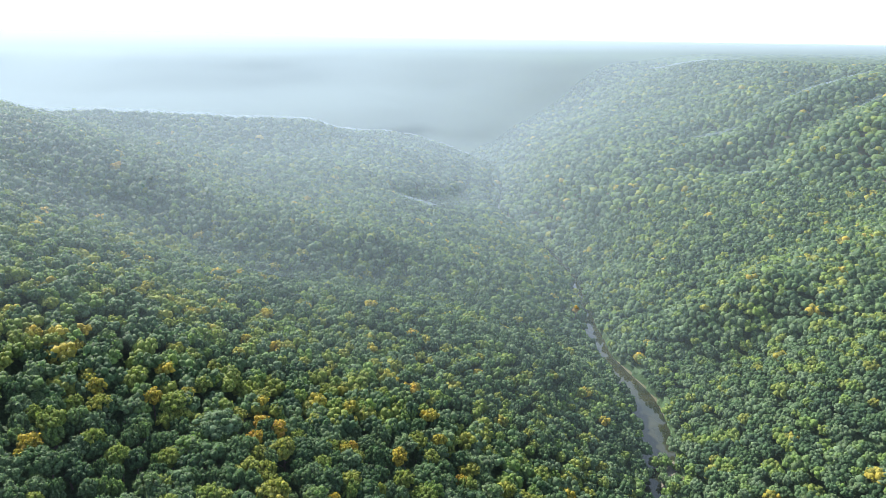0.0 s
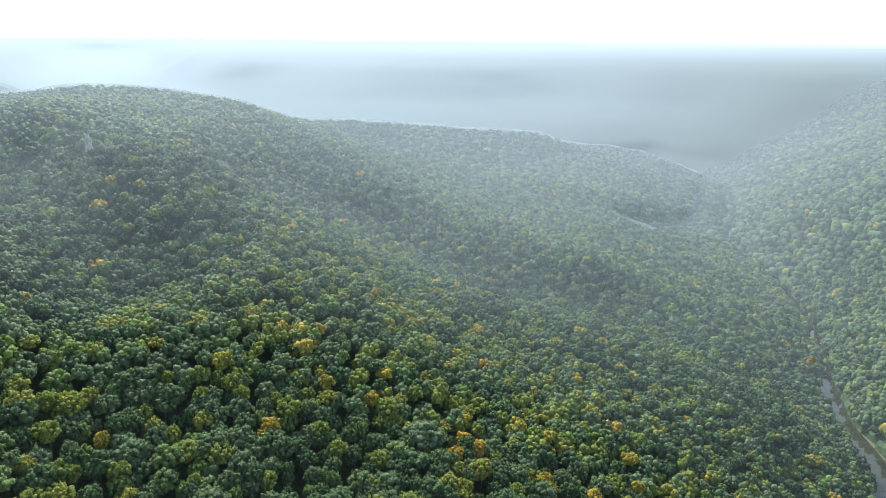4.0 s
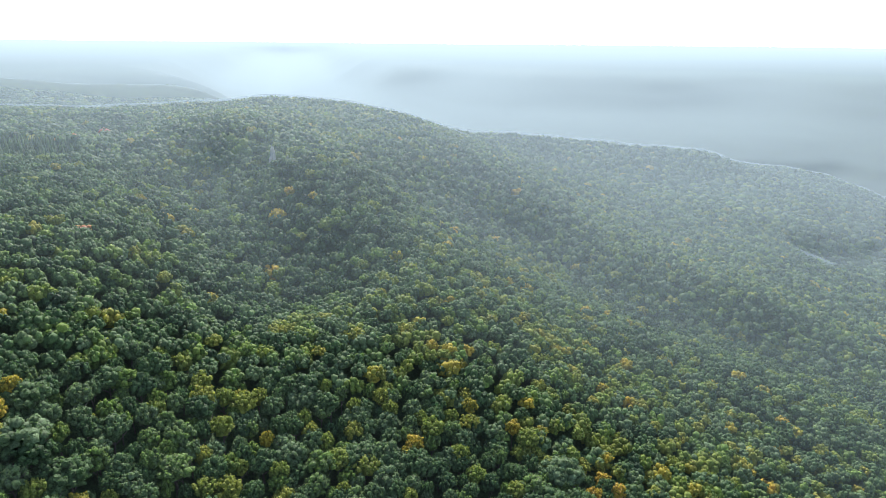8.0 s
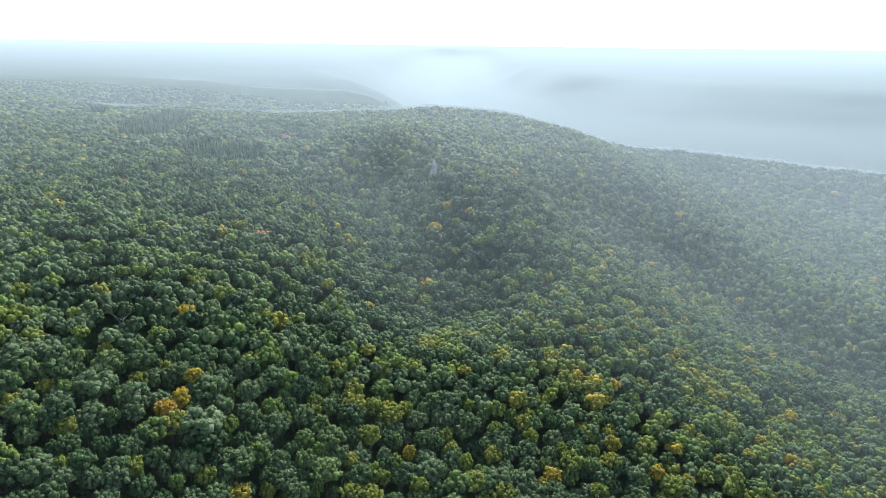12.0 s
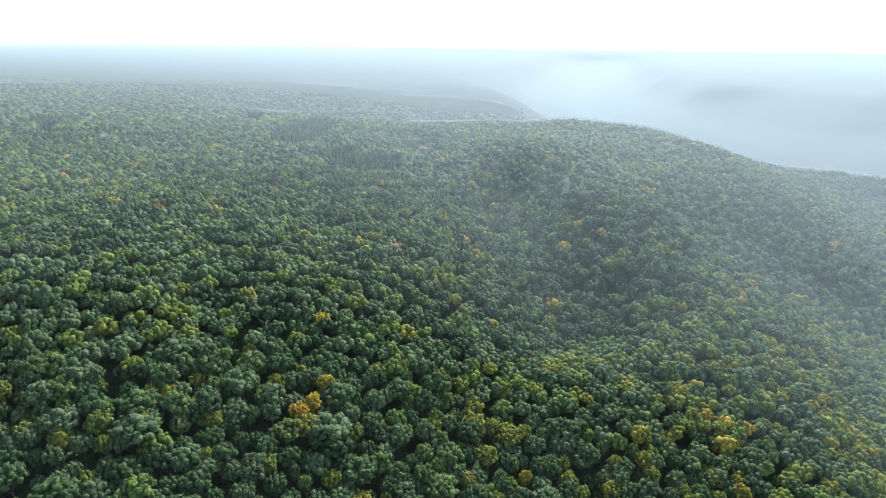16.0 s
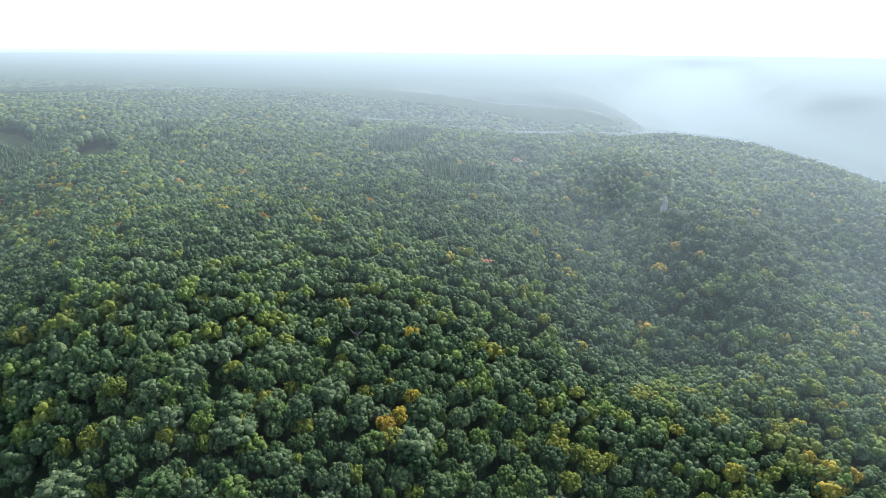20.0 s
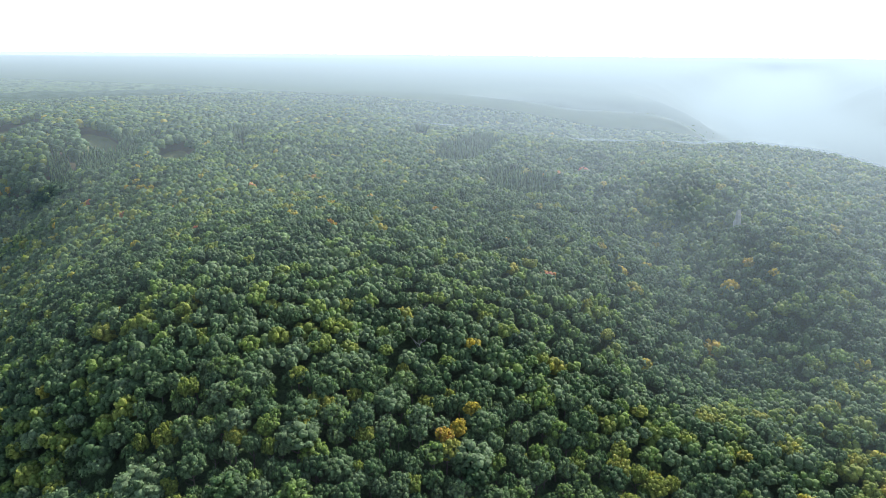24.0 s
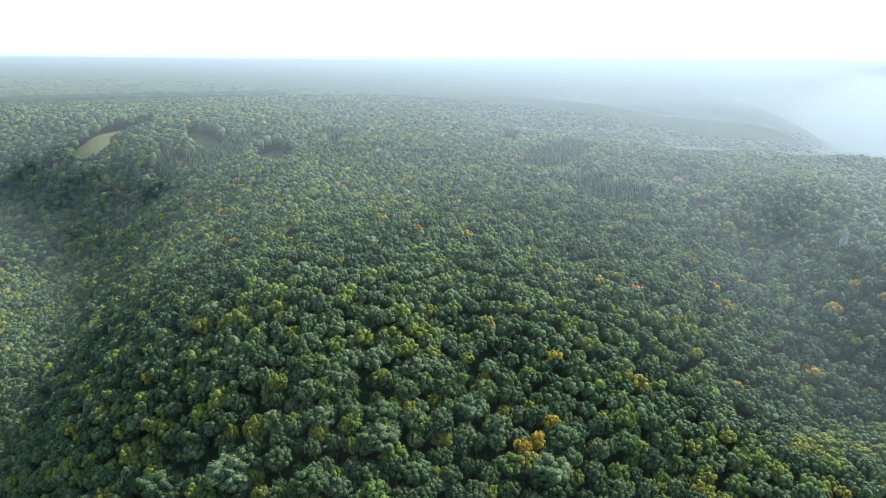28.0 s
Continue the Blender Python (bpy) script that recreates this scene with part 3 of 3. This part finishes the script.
KINDS = {"oak": tree_kinds("oak_tree", OAK_LEAF, "broad dark green oak in a closed forest canopy", 200, 4.5, 6.0),
         "hickory": tree_kinds("hickory_tree", HICKORY_LEAF, "tall yellowish green hickory in a closed forest canopy", 220, 3.9, 6.8),
         "maple": tree_kinds("maple_tree", OAK_LEAF, "rounded grey-green maple among crowded forest crowns", 240, 4.1, 6.0),
         "poplar": tree_kinds("poplar_tree", POPLAR_LEAF, "narrow fresh green poplar rising from the forest", 260, 3.5, 7.6),
         "turning": tree_kinds("turning_tree", TURNING_LEAF, "forest tree with leaves turning pale yellow-green", 280, 3.8, 6.4),
         "yellow": tree_kinds("yellow_tree", YELLOW_LEAF, "bright yellow autumn tree among green forest crowns", 300, 3.2, 6.8),
         "orange": tree_kinds("orange_tree", ORANGE_LEAF, "orange-leaved autumn tree among green forest crowns", 320, 3.0, 7.4, 2),
         "red": tree_kinds("red_tree", RED_LEAF, "small red-leaved autumn tree among green forest crowns", 340, 2.8, 6.8, 2)}
used = set()


def plant(kind, x, y, g, size=None, lift=0.0):
    """A tree of that kind with its foot on the ground."""
    options = KINDS[kind]
    model = options[int(g.integers(len(options)))]
    s = size or 0.6 + 0.88 * g.beta(1.4, 2.2)
    m = pose(x, y, float(ground_height(np.array([x]), np.array([y]))[0]) + lift, g.uniform(-3, 3), g.uniform(-3, 3), g.uniform(0, 360)) @ Matrix.Diagonal((s, s, 0.78 + 0.2 * s + g.uniform(-0.03, 0.09), 1))
    if model.name in used:
        return copy_thing(model, m)
    used.add(model.name)
    model.matrix_basis = m
    return model


g = np.random.default_rng(21)
for kind, px, py in SINGLES:
    plant(kind, px, py, g, 0.95, 2.0 if math.hypot(px, py) < 222 else 0.0)

x, y, g = NEAR_X, NEAR_Y, np.random.default_rng(14)
tone = tones(x, y, g)
for px, py, t in zip(x.tolist(), y.tolist(), tone.tolist()):
    pick = g.random()
    if t >= 0.9:
        kind = "orange"
    elif t >= 0.8:
        kind = "yellow"
    elif t >= 0.66:
        kind = "turning"
    elif t > 0.42:
        kind = "hickory" if pick < 0.75 else "poplar"
    else:
        kind = "oak" if pick < 0.38 else "maple" if pick < 0.72 else "poplar"
    plant(kind, px, py, g)


for models in KINDS.values():
    for model in models:
        if model.name not in used:
            for ob in (*model.children_recursive, model):
                bpy.data.objects.remove(ob)


def canopy_sheet(name, radii, headings, closed=False):
    """The treetops far off as one uneven sheet of rounded crowns."""
    x, y = round_grid(radii, headings)
    cell = 7.5
    i, j = np.floor(x / cell).astype(int), np.floor(y / cell).astype(int)
    best = np.full(x.shape, 1e9)
    for a in (-1, 0, 1):
        for b in (-1, 0, 1):
            px = (i + a + 0.15 + 0.7 * LATTICE[(i + a) % 256, (j + b) % 256]) * cell
            py = (j + b + 0.15 + 0.7 * LATTICE[(j + b + 91) % 256, (i + a) % 256]) * cell
            best = np.minimum(best, np.hypot(x - px, y - py) - 1.5 * LATTICE[(i + a + 33) % 256, (j + b + 7) % 256])
    tops = canopy_height(x, y)
    r = np.hypot(x, y)
    z = tops - 1.2 - 0.16 * np.minimum(best, 5.0) ** 2 + (smooth_noise(x, y, 16, 9) - 0.5) * 4 - 4.5 * ((tops < -50) & (r < 1560) | (r < 1290))
    low = open_ground(x, y)
    z = np.where(low, canopy_height(x, y) - 19, z)
    d, _, along = from_line(RIVER, x, y)
    z = np.where((d < river_width(along) + 3) & (x > 40), WATER_Z - 3, z)
    faces = grid_faces(len(radii), len(headings), closed)
    t = np.clip(0.05 + 0.55 * LATTICE[np.floor(x / cell).astype(int) % 256, np.floor(y / cell).astype(int) % 256] + 0.14 * (smooth_noise(x, y, 70, 7) - 0.5), 0.03, 0.7)
    t = np.where(pine_ground(x, y), 0.02, t)
    ob = mesh_object(name, np.stack([x, y, z], -1).reshape(-1, 3), faces[:, ::-1], STUFF_LEAF, tone=t.ravel()[faces[:, 0]], smooth=True)
    return tagged(ob, "far green forest canopy fading into bright haze", "forest", kind="stuff")


canopy_sheet("forest_canopy", np.concatenate([np.geomspace(945, 2600, 210), np.geomspace(2620, 5900, 60)]), np.linspace(SECTOR[0], SECTOR[1], 720))
canopy_sheet("forest_canopy_behind", np.geomspace(60, 5900, 150), np.linspace(SECTOR[1], 360 + SECTOR[0], 240))

# ---- pine stands ----
def pine_template(seed):
    """A young pine: three ragged tiers of needles round a stem."""
    g = np.random.default_rng(seed)
    verts, faces = [], []
    for low, up, r in ((-5.5, -0.5, 1.75), (-2.8, 1.6, 1.35), (-0.4, 3.6, 0.85)):
        base = len(verts)
        for q in range(8):
            b = q * math.pi / 4 + g.uniform(-0.2, 0.2)
            k = r * g.uniform(0.7, 1.15)
            verts.append((k * math.cos(b), k * math.sin(b), low + g.uniform(-0.4, 0.4)))
        verts.append((g.uniform(-0.1, 0.1), g.uniform(-0.1, 0.1), up))
        faces += [(base + q, base + (q + 1) % 8, base + 8) for q in range(8)]
    return np.array(verts), np.array(faces)


g = np.random.default_rng(31)
for cx, cy, a, b, turn in PINES:
    if math.hypot(cx, cy) > 1000:
        continue
    n = int(2 * a / 3.4)
    u, v = np.meshgrid(np.linspace(-a, a, n), np.arange(-b, b, 3.4), indexing="ij")
    u, v = u.ravel() + g.uniform(-1.5, 1.5, u.size), v.ravel() + g.uniform(-1.5, 1.5, v.size)
    c, q = math.cos(radians(turn)), math.sin(radians(turn))
    x, y = cx + u * c - v * q, cy + u * q + v * c
    keep = pine_ground(x, y) & ~open_ground(x, y)
    x, y = x[keep], y[keep]
    stand = spread("pine_stand", [pine_template(400 + k) for k in range(6)], x, y, np.full(len(x), 0.03) + g.uniform(0, 0.16, len(x)), g, STUFF_LEAF, size=(0.8, 1.2), drop=1.2)
    tagged(stand, "close stand of young dark green pines on the plateau", "pines", kind="stuff")


# ---- meadows and fields ----
def meadow(cx, cy, a, b, turn):
    """Open grass in the woods, with a ragged edge, laid on the ground."""
    c, q = math.cos(radians(turn)), math.sin(radians(turn))
    f, h = np.meshgrid(np.linspace(0.02, 1, 12), np.linspace(0, 2 * math.pi, 48, endpoint=False), indexing="ij")
    edge = 1.15 + 0.25 * (smooth_noise(np.cos(h) * 40 + cx, np.sin(h) * 40 + cy, 14, 18) - 0.5)
    u, v = a * f * edge * np.cos(h), b * f * edge * np.sin(h)
    x, y = cx + u * c - v * q, cy + u * q + v * c
    z = ground_height(x, y) + 0.5 + 0.5 * smooth_noise(x, y, 5, 19)
    ob = mesh_object("meadow", np.stack([x, y, z], -1).reshape(-1, 3), grid_faces(12, 48, True)[:, ::-1], GRASS, smooth=True)
    tagged(ob, "sunlit dry grass clearing in the forest", "meadow", kind="structure")


for opening in OPENINGS:
    meadow(*opening)

# ---- gravel bar in the river ----
f, h = np.meshgrid(np.linspace(0.02, 1, 14), np.linspace(0, 2 * math.pi, 40, endpoint=False), indexing="ij")
edge = 1 + 0.35 * (smooth_noise(np.cos(h) * 3, np.sin(h) * 3, 1.3, 20) - 0.5)
u, v = 20 * f * edge * np.sin(h), 5.5 * f * edge * np.cos(h)
x, y = 109 + v * 0.95 + u * 0.3, 266 + u * 0.95 - v * 0.3
z = WATER_Z - 0.5 + 1.5 * (1 - f ** 2) + 0.35 * smooth_noise(x, y, 2.0, 21)
bar = mesh_object("gravel_bar", np.stack([x, y, z], -1).reshape(-1, 3), grid_faces(14, 40, True)[:, ::-1], GRAVEL, smooth=True)
tagged(bar, "pale gravel bar beside the shallow river", "gravel", kind="structure")


def shrub_model(seed):
    """A low riverside bush: a few stems and rounded leafy lobes."""
    foot = new("shrub")
    g = np.random.default_rng(seed)
    stems = []
    for k in range(4):
        a = k * 1.6 + g.uniform(-0.3, 0.3)
        out = np.array([math.cos(a) * 0.8, math.sin(a) * 0.8, 1.7])
        stems.append(tube(np.array([0, 0.3, 0.7, 1.0])[:, None] * out - (0, 0, 0.2), [0.06, 0.05, 0.04, 0.02], 5))
    v, f = join(stems)
    mesh_object("stems", v, f, BARK, foot)
    v, f = crown_template(seed + 5, 7, 70, 0.3, 2.6, 1.7)
    mesh_object("crown", v + (0, 0, 1.7), f, HICKORY_LEAF, foot)
    return tagged(foot, "low yellowish green bush on a gravel bank", "shrub", "bushes on the gravel bar")


models = [shrub_model(500), shrub_model(510)]
g = np.random.default_rng(33)
spots = [(109, 286), (112, 291), (108, 279), (111, 272), (117, 288), (106, 268), (115, 281), (113, 296), (104, 262), (119, 275), (110, 265), (116, 268),
         (121, 292), (107, 291), (114, 275), (103, 256)]
for k, (px, py) in enumerate(spots):
    s = g.uniform(0.8, 1.7)
    m = pose(px - 3, py - 12, WATER_Z + 0.3, 0, 0, g.uniform(0, 360)) @ Matrix.Diagonal((s, s, s, 1))
    if k < 2:
        models[k].matrix_basis = m
    else:
        copy_thing(models[k % 2], m)


# ---- dead trees ----
def dead_tree(x, y, seed, high=15.0):
    foot = new("dead_tree")
    v, f = trunk_mesh(seed, high, 9, 0.26)
    mesh_object("trunk", v, f, DEAD_WOOD, foot)
    foot.matrix_basis = pose(x, y, float(ground_height(np.array([x]), np.array([y]))[0]), 3, -2, 40)
    tagged(foot, "bare grey dead tree standing in the green forest", "tree", "dead trees")


for k, (px, py) in enumerate([(-230, 71), (-221, 77), (-216, 66)]):
    dead_tree(float(px), float(py), 600 + k)


# ---- rock outcrop on the hill's shoulder ----
def boulder(seed, size):
    g = np.random.default_rng(seed)
    bm = bmesh.new()
    bmesh.ops.create_icosphere(bm, subdivisions=3, radius=1.0)
    for v in bm.verts:
        k = 1 + 0.35 * (noise.noise(v.co * 1.3 + Vector((seed, 0, 0))))
        v.co = Vector((max(-0.85, min(0.85, v.co.x * k)) * size[0], max(-0.9, min(0.9, v.co.y * k)) * size[1], min(v.co.z * k + 0.1 * noise.noise(v.co * 4), 0.62 + 0.1 * noise.noise(v.co * 2)) * 0.95 * size[2]))
    me = bpy.data.meshes.new("boulder")
    bm.to_mesh(me)
    bm.free()
    me.materials.append(ROCK)
    return me


outcrop = new("rock_outcrop")
rx, ry = -284.0, 266.0
rz = float(ground_height(np.array([rx]), np.array([ry]))[0])
for k, (dx, dy, dz, size, turn) in enumerate([(0, 0, 7.6, (1.7, 1.3, 10.2), 20), (2.2, -0.8, 7.0, (1.1, 1.2, 9.4), 65), (-1.9, -0.6, 6.4, (0.9, 1.0, 9.8), 130), (0.9, -2.2, 5.5, (1.3, 0.9, 8.4), 10)]):
    stone = new("boulder", boulder(3 + k, size))
    stone.parent = outcrop
    stone.matrix_basis = pose(dx, dy, dz, 4 * k, -5, turn)
outcrop.matrix_basis = pose(rx, ry, rz - 1.6) @ Matrix.Diagonal((0.8, 0.8, 1.6, 1))
tagged(outcrop, "pale weathered rock outcrop showing through the treetops", "rock")


# ---- a far white barn ----
def barn(x, y, turn):
    foot = new("barn")
    bm = bmesh.new()
    for px in (-11, 11):
        pts = [bm.verts.new((px, a, b)) for a, b in ((-5, 0), (5, 0), (5, 4.5), (0, 7.2), (-5, 4.5))]
        bm.faces.new(pts)
    bm.verts.ensure_lookup_table()
    for i in (0, 1, 4):
        j = (i + 1) % 5
        bm.faces.new((bm.verts[i], bm.verts[j], bm.verts[5 + j], bm.verts[5 + i]))
    me = bpy.data.meshes.new("wall")
    bm.to_mesh(me)
    bm.free()
    me.materials.append(WHITE_PAINT)
    new("wall", me).parent = foot
    for side in (-1, 1):
        v = [(-11.6, side * 5.6, 4.35), (11.6, side * 5.6, 4.35), (11.6, 0, 7.4), (-11.6, 0, 7.4)]
        v += [(a, b, c + 0.18) for a, b, c in v]
        mesh_object("roof", v, [(0, 1, 2, 3), (4, 7, 6, 5), (0, 4, 5, 1), (1, 5, 6, 2), (2, 6, 7, 3), (3, 7, 4, 0)], ROOF_METAL, foot)
    foot.matrix_basis = pose(x, y, float(ground_height(np.array([x]), np.array([y]))[0]) + 0.6, 0, 0, turn)
    tagged(foot, "small white barn with a pale metal roof beside a field", "barn")


barn(-2365.0, -775.0, 20)

# ---- sheet of painted haze ----
# added just over the treetops to carry the painted haze
def painted_haze_sheet(radii, headings):
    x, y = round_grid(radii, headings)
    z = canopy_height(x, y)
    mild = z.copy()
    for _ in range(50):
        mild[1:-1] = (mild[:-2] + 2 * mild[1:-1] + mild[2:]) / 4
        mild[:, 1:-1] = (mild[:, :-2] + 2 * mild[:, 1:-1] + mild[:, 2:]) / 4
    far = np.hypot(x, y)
    # the sheet is lifted off the far valley's floor
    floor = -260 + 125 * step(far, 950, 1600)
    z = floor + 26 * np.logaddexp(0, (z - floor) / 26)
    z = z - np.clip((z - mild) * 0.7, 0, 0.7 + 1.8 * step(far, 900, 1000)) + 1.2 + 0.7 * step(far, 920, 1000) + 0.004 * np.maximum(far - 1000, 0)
    ob = mesh_object("haze", np.stack([x, y, z], -1).reshape(-1, 3), grid_faces(len(radii), len(headings))[:, ::-1], PAINTED_HAZE, smooth=True)
    tagged(ob, "thin see-through sheet over the woods, painted with pale haze", "haze", kind="structure")


painted_haze_sheet(np.concatenate([np.arange(118, 950, 5.0), np.geomspace(955, 5950, 190)]), np.linspace(SECTOR[0] - 2, SECTOR[1] + 2, 520))
painted_haze_sheet(np.geomspace(118, 5950, 80), np.linspace(SECTOR[1] + 2, 358 + SECTOR[0], 90))
